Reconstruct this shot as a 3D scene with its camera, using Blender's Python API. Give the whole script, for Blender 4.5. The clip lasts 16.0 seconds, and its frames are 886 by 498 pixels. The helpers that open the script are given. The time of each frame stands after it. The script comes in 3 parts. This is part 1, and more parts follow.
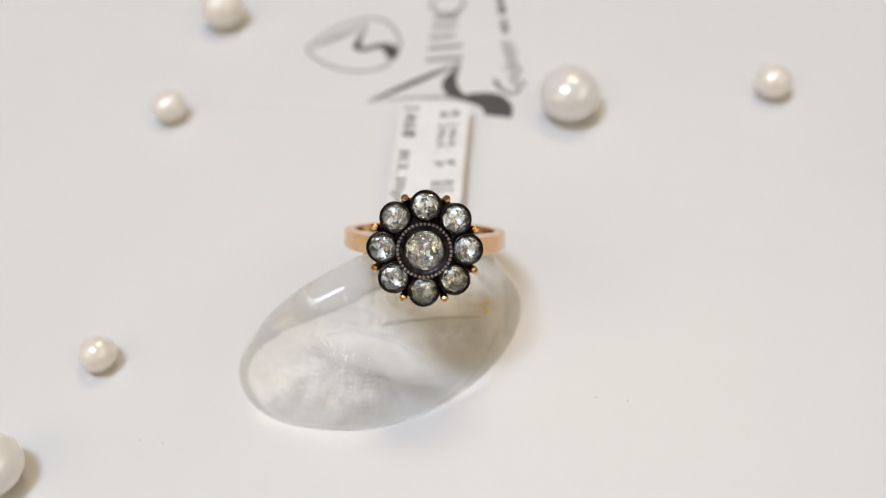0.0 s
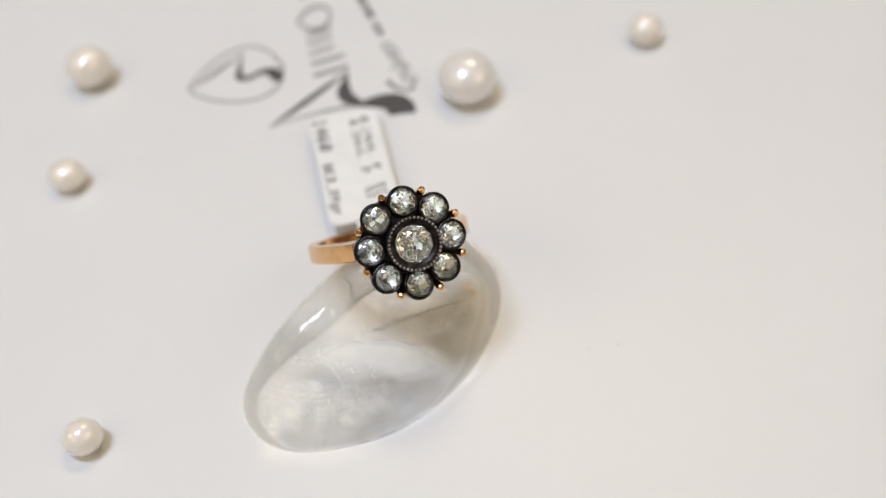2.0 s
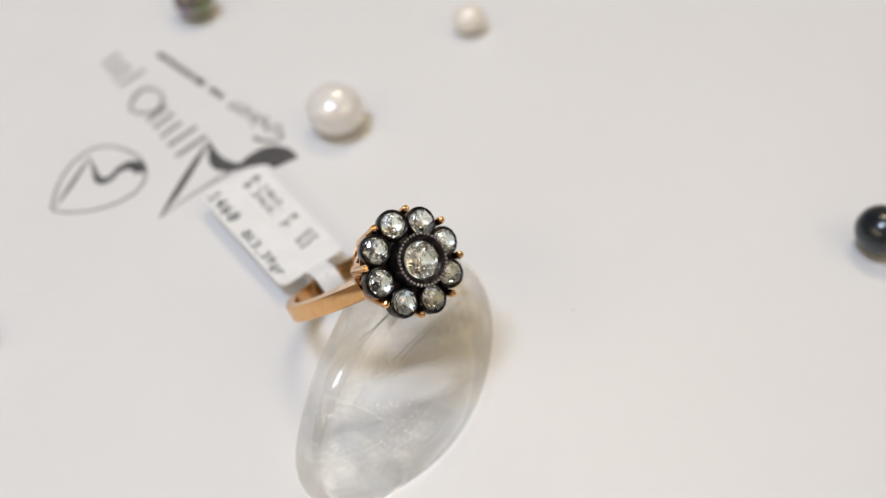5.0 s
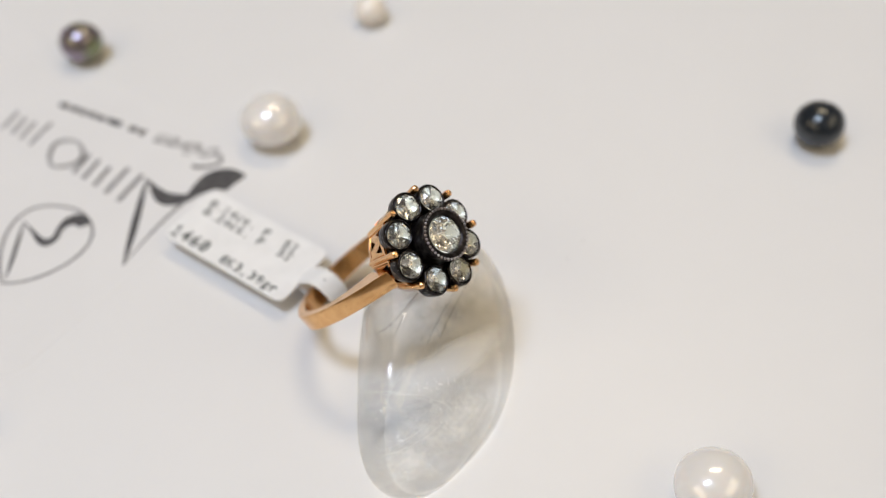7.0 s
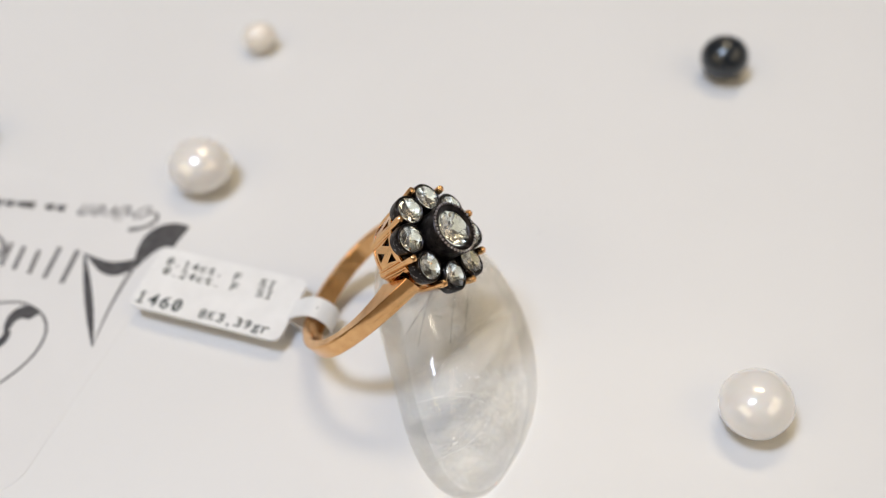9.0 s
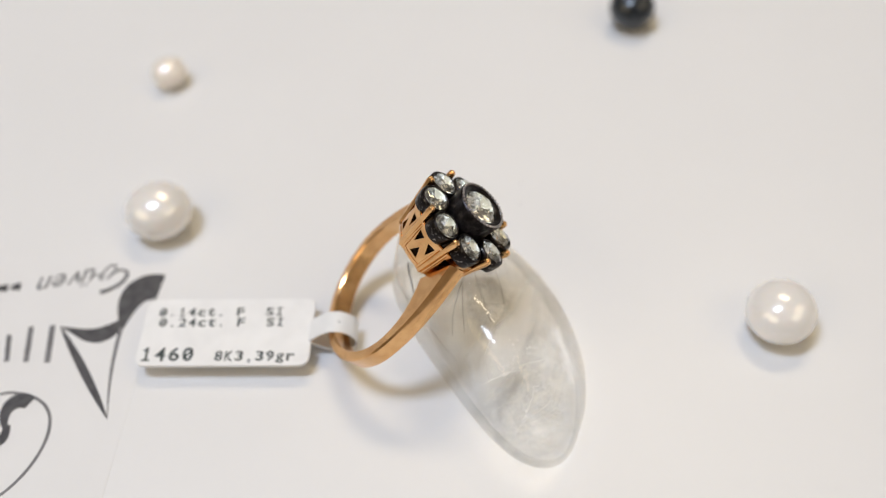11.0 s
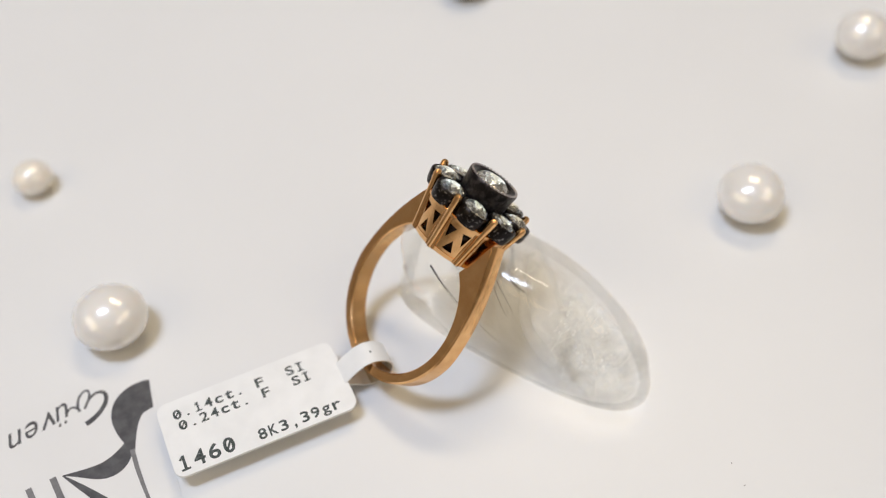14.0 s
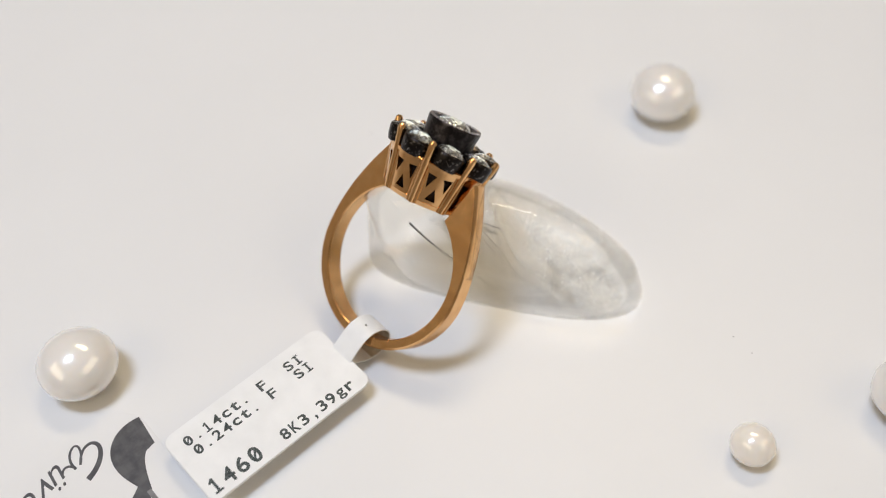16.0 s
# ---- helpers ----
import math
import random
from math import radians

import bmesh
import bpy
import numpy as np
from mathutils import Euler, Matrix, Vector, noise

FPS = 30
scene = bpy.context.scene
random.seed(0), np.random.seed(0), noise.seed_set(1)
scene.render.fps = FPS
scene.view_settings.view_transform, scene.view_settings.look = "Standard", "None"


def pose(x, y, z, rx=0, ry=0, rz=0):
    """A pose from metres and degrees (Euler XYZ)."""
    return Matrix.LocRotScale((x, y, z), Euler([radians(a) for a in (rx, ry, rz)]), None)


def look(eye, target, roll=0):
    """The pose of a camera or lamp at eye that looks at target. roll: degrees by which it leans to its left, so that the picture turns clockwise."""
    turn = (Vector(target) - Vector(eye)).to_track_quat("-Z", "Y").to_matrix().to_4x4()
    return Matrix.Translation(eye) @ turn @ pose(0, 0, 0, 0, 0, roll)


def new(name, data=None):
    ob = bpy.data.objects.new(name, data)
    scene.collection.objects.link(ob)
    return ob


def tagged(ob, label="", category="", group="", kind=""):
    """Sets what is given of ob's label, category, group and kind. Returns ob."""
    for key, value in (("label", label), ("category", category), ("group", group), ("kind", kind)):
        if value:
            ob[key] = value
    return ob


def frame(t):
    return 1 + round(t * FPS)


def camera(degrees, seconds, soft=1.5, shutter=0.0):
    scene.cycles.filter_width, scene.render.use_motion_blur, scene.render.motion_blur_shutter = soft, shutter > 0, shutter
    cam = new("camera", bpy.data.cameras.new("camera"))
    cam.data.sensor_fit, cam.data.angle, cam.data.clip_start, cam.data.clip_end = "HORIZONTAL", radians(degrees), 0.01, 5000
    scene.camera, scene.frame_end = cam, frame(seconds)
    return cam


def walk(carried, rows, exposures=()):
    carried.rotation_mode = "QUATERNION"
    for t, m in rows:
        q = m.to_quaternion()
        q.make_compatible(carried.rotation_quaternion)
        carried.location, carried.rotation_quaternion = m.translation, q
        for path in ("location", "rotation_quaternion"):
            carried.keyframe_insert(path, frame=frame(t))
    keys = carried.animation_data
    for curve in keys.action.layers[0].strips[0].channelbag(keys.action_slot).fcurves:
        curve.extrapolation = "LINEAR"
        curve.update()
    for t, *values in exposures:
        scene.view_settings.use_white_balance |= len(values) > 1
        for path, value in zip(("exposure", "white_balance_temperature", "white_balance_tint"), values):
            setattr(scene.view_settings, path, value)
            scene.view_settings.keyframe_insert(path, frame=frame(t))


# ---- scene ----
MM = 0.001
SPEED = 8.496  # degrees the turntable goes in a second, anticlockwise from above

# ---- camera: held in the hand over the turntable ----
cam = camera(44.92, 16.0, soft=1.1)
cam.data.dof.use_dof = True
cam.data.dof.focus_distance = 0.127
cam.data.dof.aperture_fstop = 11.5
HELD = [
    (0.0, 0.01104, -0.08419, 0.12204, 38.615, 2.983, 3.946),
    (0.5, 0.01220, -0.08478, 0.12183, 38.727, 2.829, 3.682),
    (1.0, 0.01280, -0.08579, 0.12131, 38.675, 2.741, 3.595),
    (1.5, 0.01318, -0.08593, 0.12152, 38.770, 2.635, 3.528),
    (2.0, 0.01318, -0.08653, 0.12204, 38.969, 2.764, 3.473),
    (2.5, 0.01306, -0.08601, 0.12292, 39.285, 2.924, 3.411),
    (3.0, 0.01490, -0.08534, 0.12346, 39.618, 2.799, 3.169),
    (5.5, 0.01474, -0.08698, 0.12233, 39.919, 2.497, 3.623),
    (6.0, 0.01497, -0.08650, 0.12151, 39.861, 2.563, 3.802),
    (6.5, 0.01437, -0.08711, 0.12155, 39.797, 2.888, 4.082),
    (7.0, 0.01532, -0.08800, 0.12155, 39.729, 2.953, 4.215),
    (7.5, 0.01507, -0.08820, 0.12174, 39.863, 3.009, 4.321),
    (8.0, 0.01610, -0.08862, 0.12167, 39.899, 3.008, 4.351),
    (8.5, 0.01626, -0.08766, 0.12094, 39.836, 3.117, 4.290),
    (9.0, 0.01584, -0.08692, 0.12051, 39.819, 3.257, 4.159),
    (11.5, 0.01247, -0.08766, 0.11953, 39.693, 2.487, 4.348),
    (12.0, 0.01307, -0.08758, 0.11947, 39.777, 2.355, 4.228),
    (12.5, 0.01233, -0.08754, 0.11790, 39.664, 2.332, 4.445),
    (13.0, 0.01142, -0.08736, 0.11730, 39.625, 2.449, 4.411),
    (13.5, 0.01115, -0.08720, 0.11703, 39.529, 2.640, 4.206),
    (14.0, 0.01093, -0.08578, 0.11639, 39.683, 2.757, 4.124),
    (14.5, 0.01163, -0.08603, 0.11559, 39.476, 2.834, 3.844),
    (15.0, 0.01309, -0.08677, 0.11494, 39.181, 2.727, 3.462),
    (15.5, 0.01245, -0.08745, 0.11348, 38.992, 2.675, 3.258),
    (16.0, 0.01278, -0.08774, 0.11303, 38.876, 2.643, 2.876),
]
EXPOSED = [(0.0, 0.0), (7.0, 0.0), (9.0, 0.03), (12.0, 0.06), (16.0, 0.06)]
walk(cam, [(t, pose(x, y, z, rx, ry, rz)) for t, x, y, z, rx, ry, rz in HELD], EXPOSED)

# ---- light: the ceiling lamps of a shop, and two added fill lamps ----
world = bpy.data.worlds.new("room_light")
scene.world = world
world.use_nodes = True
world.node_tree.nodes["Background"].inputs["Color"].default_value = (1.0, 0.96, 0.92, 1)
world.node_tree.nodes["Background"].inputs["Strength"].default_value = 0.2
scene.view_settings.exposure = 0.0


def area_lamp(name, place, target, size_x, size_y, watts, colour):
    data = bpy.data.lights.new(name, "AREA")
    data.shape, data.size, data.size_y = "RECTANGLE", size_x, size_y
    data.energy, data.color = watts, colour
    ob = new(name, data)
    ob.matrix_world = look(place, target)
    return ob


area_lamp("ceiling_panel", (-0.36, -0.10, 1.45), (0, 0, 0), 0.26, 0.44, 10.6, (0.815, 0.957, 1.22))
area_lamp("ceiling_strip", (0.18, 0.88, 1.6), (0, 0, 0), 0.7, 0.25, 6.6, (1.12, 0.922, 0.62))
# two broad lamps added as warm fill, not lamps of the shop
area_lamp("fill_lamp", (1.15, -0.35, 1.6), (0, 0, 0), 1.7, 1.3, 9.8, (1.12, 0.922, 0.62))
area_lamp("fill_lamp", (-1.2, -0.9, 1.6), (0, 0, 0), 1.7, 1.3, 11.8, (1.12, 0.922, 0.62))


# ---- materials ----
def shader(name, colour=(0.8, 0.8, 0.8), rough=0.5, metal=0.0, **more):
    m = bpy.data.materials.new(name)
    m.use_nodes = True
    b = m.node_tree.nodes["Principled BSDF"]
    b.inputs["Base Color"].default_value = (*colour, 1)
    b.inputs["Roughness"].default_value = rough
    b.inputs["Metallic"].default_value = metal
    for key, value in more.items():
        b.inputs[key.replace("_", " ")].default_value = value
    return m


def noise_node(m, scale, detail=4.0, rough=0.55):
    t = m.node_tree
    co, no = t.nodes.new("ShaderNodeTexCoord"), t.nodes.new("ShaderNodeTexNoise")
    no.inputs["Scale"].default_value, no.inputs["Detail"].default_value, no.inputs["Roughness"].default_value = scale, detail, rough
    t.links.new(co.outputs["Object"], no.inputs["Vector"])
    return no


def ramp(m, source, stops):
    r = m.node_tree.nodes.new("ShaderNodeValToRGB")
    while len(r.color_ramp.elements) < len(stops):
        r.color_ramp.elements.new(0.5)
    for e, (at, c) in zip(r.color_ramp.elements, stops):
        e.position, e.color = at, (*c, 1)
    m.node_tree.links.new(source, r.inputs["Fac"])
    return r


def vary(m, scale, low, high, lo=0.35, hi=0.65, socket="Base Color", detail=4.0):
    r = ramp(m, noise_node(m, scale, detail).outputs["Fac"], [(lo, low), (hi, high)])
    m.node_tree.links.new(r.outputs["Color"], m.node_tree.nodes["Principled BSDF"].inputs[socket])
    return m


def grey(v):
    return (v, v, v)


def bump(m, scale, strength, depth, detail=3.0):
    b = m.node_tree.nodes.new("ShaderNodeBump")
    b.inputs["Strength"].default_value, b.inputs["Distance"].default_value = strength, depth
    m.node_tree.links.new(noise_node(m, scale, detail).outputs["Fac"], b.inputs["Height"])
    m.node_tree.links.new(b.outputs["Normal"], m.node_tree.nodes["Principled BSDF"].inputs["Normal"])
    return m


TOP = bump(vary(shader("white_laminate", rough=0.6), 25, (0.77, 0.765, 0.755), (0.785, 0.78, 0.77)), 5200, 0.03, 0.00003)
vary(TOP, 1500, grey(0.36), grey(0.5), socket="Roughness")
COUNTER = vary(shader("counter_board", rough=0.5), 8, (0.7, 0.68, 0.66), (0.76, 0.74, 0.72))
WALL = vary(shader("wall_paint", rough=0.8), 3, (0.60, 0.57, 0.54), (0.66, 0.63, 0.60))
CEILING = vary(shader("ceiling_paint", rough=0.9), 3, (0.72, 0.7, 0.68), (0.78, 0.76, 0.74))
FLOOR = vary(shader("floor_board", rough=0.5), 5, (0.20, 0.16, 0.13), (0.26, 0.21, 0.17))
PLASTIC = vary(shader("card_plastic", rough=0.3), 80, (0.775, 0.77, 0.762), (0.79, 0.785, 0.777))
INK = vary(shader("grey_ink", rough=0.45), 700, (0.055, 0.053, 0.058), (0.10, 0.098, 0.102))
PALE_INK = vary(shader("pale_ink", rough=0.45), 700, (0.14, 0.136, 0.14), (0.22, 0.215, 0.22))
PAPER = bump(vary(shader("tag_paper", rough=0.38), 300, (0.82, 0.82, 0.81), (0.87, 0.87, 0.86)), 1500, 0.12, 0.00005)
GLUE = vary(shader("tag_underside", rough=0.7), 900, (0.42, 0.38, 0.32), (0.6, 0.57, 0.5))
PRINT = vary(shader("print_ink", rough=0.5), 3500, (0.02, 0.03, 0.028), (0.11, 0.125, 0.12), 0.42, 0.68)
GOLD = bump(vary(shader("rose_gold", rough=0.2, metal=1.0), 500, (0.74, 0.42, 0.18), (0.84, 0.51, 0.24)), 900, 0.05, 0.0001)
vary(GOLD, 1400, grey(0.12), grey(0.24), socket="Roughness")
SILVER = bump(vary(shader("blackened_silver", rough=0.35, metal=0.9), 1100, (0.018, 0.015, 0.016), (0.10, 0.09, 0.09), 0.45, 0.8), 1800, 0.5, 0.00015)
RUBBED = bump(vary(shader("rubbed_silver", rough=0.28, metal=1.0), 2600, (0.025, 0.022, 0.022), (0.46, 0.44, 0.42), 0.57, 0.8), 1800, 0.5, 0.00015)
WORN = bump(vary(shader("worn_silver", rough=0.3, metal=1.0), 1500, (0.22, 0.19, 0.19), (0.62, 0.58, 0.57)), 1800, 0.3, 0.0001)
# pale reflector, added unseen behind each diamond to brighten it
GEM_REFLECTOR = shader("gem_reflector", (0.74, 0.755, 0.71), 0.35, 0.35)
DIAMOND = shader("diamond", (0.95, 0.955, 0.90), 0.06, 0.0, Transmission_Weight=1.0, IOR=2.0)


def glitter(m, scale, amount):
    """Inner facets: small patches of the stone throw the light each their own way."""
    t = m.node_tree
    co, cells, geo = t.nodes.new("ShaderNodeTexCoord"), t.nodes.new("ShaderNodeTexVoronoi"), t.nodes.new("ShaderNodeNewGeometry")
    cells.inputs["Scale"].default_value = scale
    t.links.new(co.outputs["Object"], cells.inputs["Vector"])
    mid, size, add, unit = (t.nodes.new("ShaderNodeVectorMath") for _ in range(4))
    mid.operation, size.operation, add.operation, unit.operation = "SUBTRACT", "SCALE", "ADD", "NORMALIZE"
    mid.inputs[1].default_value, size.inputs["Scale"].default_value = (0.5, 0.5, 0.5), amount
    t.links.new(cells.outputs["Color"], mid.inputs[0])
    t.links.new(mid.outputs["Vector"], size.inputs[0])
    t.links.new(size.outputs["Vector"], add.inputs[0])
    t.links.new(geo.outputs["Normal"], add.inputs[1])
    t.links.new(add.outputs["Vector"], unit.inputs[0])
    t.links.new(unit.outputs["Vector"], t.nodes["Principled BSDF"].inputs["Normal"])


glitter(DIAMOND, 1500, 0.24)
PEARL = bump(vary(shader("white_pearl", IOR=1.65, Coat_IOR=2.0, rough=0.26, Coat_Weight=1.0, Coat_Roughness=0.09, Subsurface_Weight=0.3, Subsurface_Radius=(1.0, 0.85, 0.7), Subsurface_Scale=0.002), 120, (0.84, 0.80, 0.745), (0.90, 0.865, 0.82)), 600, 0.02, 0.0002)
CREAM = bump(vary(shader("cream_pearl", IOR=1.6, Coat_IOR=1.9, rough=0.26, Coat_Weight=1.0, Coat_Roughness=0.09, Subsurface_Weight=0.3, Subsurface_Radius=(1.0, 0.85, 0.7), Subsurface_Scale=0.002), 140, (0.88, 0.81, 0.715), (0.92, 0.86, 0.78)), 700, 0.02, 0.0002)
BLACK = bump(vary(shader("black_pearl", rough=0.2, Coat_Weight=0.4, Coat_Roughness=0.07), 300, (0.006, 0.010, 0.015), (0.016, 0.023, 0.032)), 600, 0.02, 0.0002)
PEACOCK = bump(vary(shader("peacock_pearl", rough=0.2, metal=0.75, Coat_Weight=1.0, Coat_Roughness=0.06), 110, (0.20, 0.23, 0.11), (0.30, 0.19, 0.38), 0.42, 0.58), 600, 0.02, 0.0002)
DUST = shader("grey_dust", (0.42, 0.41, 0.40), 0.9)
NEEDLE = shader("dark_needle", (0.09, 0.085, 0.08), 0.4)
FLAKE = shader("bright_flake", (0.95, 0.95, 0.93), 0.2, 0.0, IOR=1.9)
STAIN = vary(shader("iron_stain", rough=0.6), 900, (0.72, 0.46, 0.15), (0.9, 0.68, 0.34))


def quartz_material():
    """Clear rock crystal: glass that bends a part of what lies behind it, with a faintly uneven polish."""
    m = shader("rock_crystal", (1.0, 0.992, 0.965), 0.015, 0.0, Transmission_Weight=1.0, IOR=1.42, Coat_Weight=0.8)
    bump(m, 260, 0.2, 0.0004)
    t = m.node_tree
    clear, mix = t.nodes.new("ShaderNodeBsdfTransparent"), t.nodes.new("ShaderNodeMixShader")
    clear.inputs["Color"].default_value, mix.inputs["Fac"].default_value = (1.0, 0.992, 0.965, 1), 0.45
    t.links.new(clear.outputs["BSDF"], mix.inputs[1])
    t.links.new(t.nodes["Principled BSDF"].outputs["BSDF"], mix.inputs[2])
    t.links.new(mix.outputs["Shader"], t.nodes["Material Output"].inputs["Surface"])
    return m


def veil_material(name, density, scale, start=0.42):
    """Milky veils in the crystal: patches of white haze with clear gaps."""
    m = bpy.data.materials.new(name)
    m.use_nodes = True
    t = m.node_tree
    white = t.nodes["Principled BSDF"]
    white.inputs["Base Color"].default_value = (0.985, 0.965, 0.915, 1)
    white.inputs["Roughness"].default_value = 0.5
    clear = t.nodes.new("ShaderNodeBsdfTransparent")
    mix = t.nodes.new("ShaderNodeMixShader")
    r = ramp(m, noise_node(m, scale, 6, 0.65).outputs["Fac"], [(start, grey(0.0)), (start + 0.33, grey(density))])
    co, shift, ball, fade, keep = (t.nodes.new(k) for k in ("ShaderNodeTexCoord", "ShaderNodeMapping", "ShaderNodeTexGradient", "ShaderNodeMapRange", "ShaderNodeMath"))
    shift.inputs["Location"].default_value, shift.inputs["Scale"].default_value = (-0.95, -0.95, -0.95), (1.9, 1.9, 1.9)
    ball.gradient_type, keep.operation = "SPHERICAL", "MULTIPLY"
    fade.inputs["From Max"].default_value = 0.5
    t.links.new(co.outputs["Generated"], shift.inputs["Vector"])
    t.links.new(shift.outputs["Vector"], ball.inputs["Vector"])
    t.links.new(ball.outputs["Fac"], fade.inputs["Value"])
    t.links.new(fade.outputs["Result"], keep.inputs[0])
    t.links.new(r.outputs["Color"], keep.inputs[1])
    t.links.new(keep.outputs["Value"], mix.inputs["Fac"])
    glow, body = t.nodes.new("ShaderNodeBsdfTranslucent"), t.nodes.new("ShaderNodeMixShader")
    glow.inputs["Color"].default_value, body.inputs["Fac"].default_value = (0.99, 0.98, 0.955, 1), 0.2
    t.links.new(white.outputs["BSDF"], body.inputs[1])
    t.links.new(glow.outputs["BSDF"], body.inputs[2])
    t.links.new(clear.outputs["BSDF"], mix.inputs[1])
    t.links.new(body.outputs["Shader"], mix.inputs[2])
    t.links.new(mix.outputs["Shader"], t.nodes["Material Output"].inputs["Surface"])
    return m


QUARTZ = quartz_material()
BAND = veil_material("white_band", 0.48, 140, 0.12)
VEIL = veil_material("milky_veil", 0.22, 140, 0.25)
CAUSTIC_CLOUD = veil_material("white_caustic_cloud", 0.6, 420, 0.3)
CRACK = veil_material("white_cracks", 1.0, 950, 0.52)
SPECKS = veil_material("crystal_fractures", 0.75, 750, 0.5)


def shadow_haze_material():
    """Thin milky haze, a little thicker in drifts, added to cast the stone's shadow."""
    m = shader("shadow_haze", (0.985, 0.955, 0.885), 0.6)
    t = m.node_tree
    clear, glow, body, mix = (t.nodes.new(k) for k in ("ShaderNodeBsdfTransparent", "ShaderNodeBsdfTranslucent", "ShaderNodeMixShader", "ShaderNodeMixShader"))
    glow.inputs["Color"].default_value, body.inputs["Fac"].default_value = (0.98, 0.965, 0.92, 1), 0.15
    r = ramp(m, noise_node(m, 190, 5, 0.6).outputs["Fac"], [(0.3, grey(0.04)), (0.72, grey(0.13))])
    t.links.new(t.nodes["Principled BSDF"].outputs["BSDF"], body.inputs[1])
    t.links.new(glow.outputs["BSDF"], body.inputs[2])
    t.links.new(r.outputs["Color"], mix.inputs["Fac"])
    t.links.new(clear.outputs["BSDF"], mix.inputs[1])
    t.links.new(body.outputs["Shader"], mix.inputs[2])
    t.links.new(mix.outputs["Shader"], t.nodes["Material Output"].inputs["Surface"])
    return m


SHADOW_HAZE = shadow_haze_material()


# ---- mesh helpers: all sizes below are in millimetres ----
def mesh_of(name, bm, material, smooth=True):
    bmesh.ops.recalc_face_normals(bm, faces=bm.faces)
    me = bpy.data.meshes.new(name)
    bmesh.ops.scale(bm, vec=(MM, MM, MM), verts=bm.verts)
    bm.to_mesh(me)
    bm.free()
    for p in me.polygons:
        p.use_smooth = smooth
    if smooth:
        me.set_sharp_from_angle(angle=radians(38))
    me.materials.append(material)
    return me


def part(name, bm, material, parent, label="", smooth=True, at=None):
    ob = new(name, mesh_of(name, bm, material, smooth))
    ob.parent = parent
    if at is not None:
        ob.matrix_local = at
    return tagged(ob, label) if label else ob


def share(name, mesh, parent, at):
    ob = new(name, mesh)
    ob.parent = parent
    ob.matrix_local = at
    return ob


def mm_pose(x, y, z, rx=0, ry=0, rz=0):
    return pose(x * MM, y * MM, z * MM, rx, ry, rz)


def lathe(profile, steps=48, close=True):
    """A body of revolution about z from (radius, height) pairs."""
    bm = bmesh.new()
    rings = []
    for r, z in profile:
        if r < 1e-6:
            rings.append([bm.verts.new((0, 0, z))])
        else:
            rings.append([bm.verts.new((r * math.cos(2 * math.pi * i / steps), r * math.sin(2 * math.pi * i / steps), z)) for i in range(steps)])
    pairs = list(zip(rings, rings[1:]))
    if close:
        pairs.append((rings[-1], rings[0]))
    for a, b in pairs:
        for i in range(steps):
            j = (i + 1) % steps
            if len(a) == 1 and len(b) == 1:
                continue
            if len(a) == 1:
                bm.faces.new((a[0], b[i], b[j]))
            elif len(b) == 1:
                bm.faces.new((a[i], a[j], b[0]))
            else:
                bm.faces.new((a[i], a[j], b[j], b[i]))
    return bm


def rod(points, radii, sides=10, cap=True, bm=None):
    """A round bar along points; the ends are rounded when the last radii are small."""
    bm = bm or bmesh.new()
    pts = [Vector(p) for p in points]
    rings = []
    for k, p in enumerate(pts):
        d = (pts[min(k + 1, len(pts) - 1)] - pts[max(k - 1, 0)]).normalized()
        side = d.cross(Vector((0.3, 0.2, 0.93)))
        if side.length < 0.05:
            side = d.cross(Vector((1, 0, 0)))
        side.normalize()
        up = d.cross(side)
        rings.append([bm.verts.new(p + radii[k] * (math.cos(2 * math.pi * i / sides) * side + math.sin(2 * math.pi * i / sides) * up)) for i in range(sides)])
    for a, b in zip(rings, rings[1:]):
        for i in range(sides):
            bm.faces.new((a[i], a[(i + 1) % sides], b[(i + 1) % sides], b[i]))
    if cap:
        bm.faces.new(rings[0])
        bm.faces.new(rings[-1])
    return bm


def slab(outline, low, high, bevel=0.0):
    """A flat plate with the given outline, its upper edge bevelled."""
    bm = bmesh.new()
    n = len(outline)
    mid = Vector((sum(p[0] for p in outline) / n, sum(p[1] for p in outline) / n))
    layers = [(low, 0.0), (high - bevel, 0.0), (high, bevel)] if bevel else [(low, 0.0), (high, 0.0)]
    rings = []
    for z, inset in layers:
        ring = []
        for p in outline:
            q = Vector(p)
            q += (mid - q).normalized() * inset
            ring.append(bm.verts.new((q.x, q.y, z)))
        rings.append(ring)
    for a, b in zip(rings, rings[1:]):
        for i in range(n):
            bm.faces.new((a[i], a[(i + 1) % n], b[(i + 1) % n], b[i]))
    bm.faces.new(rings[0])
    bm.faces.new(rings[-1])
    return bm


def rounded(x0, y0, x1, y1, r, steps=8):
    pts = []
    for cx, cy, a0 in ((x1 - r, y1 - r, 0), (x0 + r, y1 - r, 90), (x0 + r, y0 + r, 180), (x1 - r, y0 + r, 270)):
        for k in range(steps + 1):
            a = radians(a0 + 90 * k / steps)
            pts.append((cx + r * math.cos(a), cy + r * math.sin(a)))
    return pts


def bezier(ps, t):
    ps = [Vector(p) for p in ps]
    while len(ps) > 1:
        ps = [a.lerp(b, t) for a, b in zip(ps, ps[1:])]
    return ps[0]


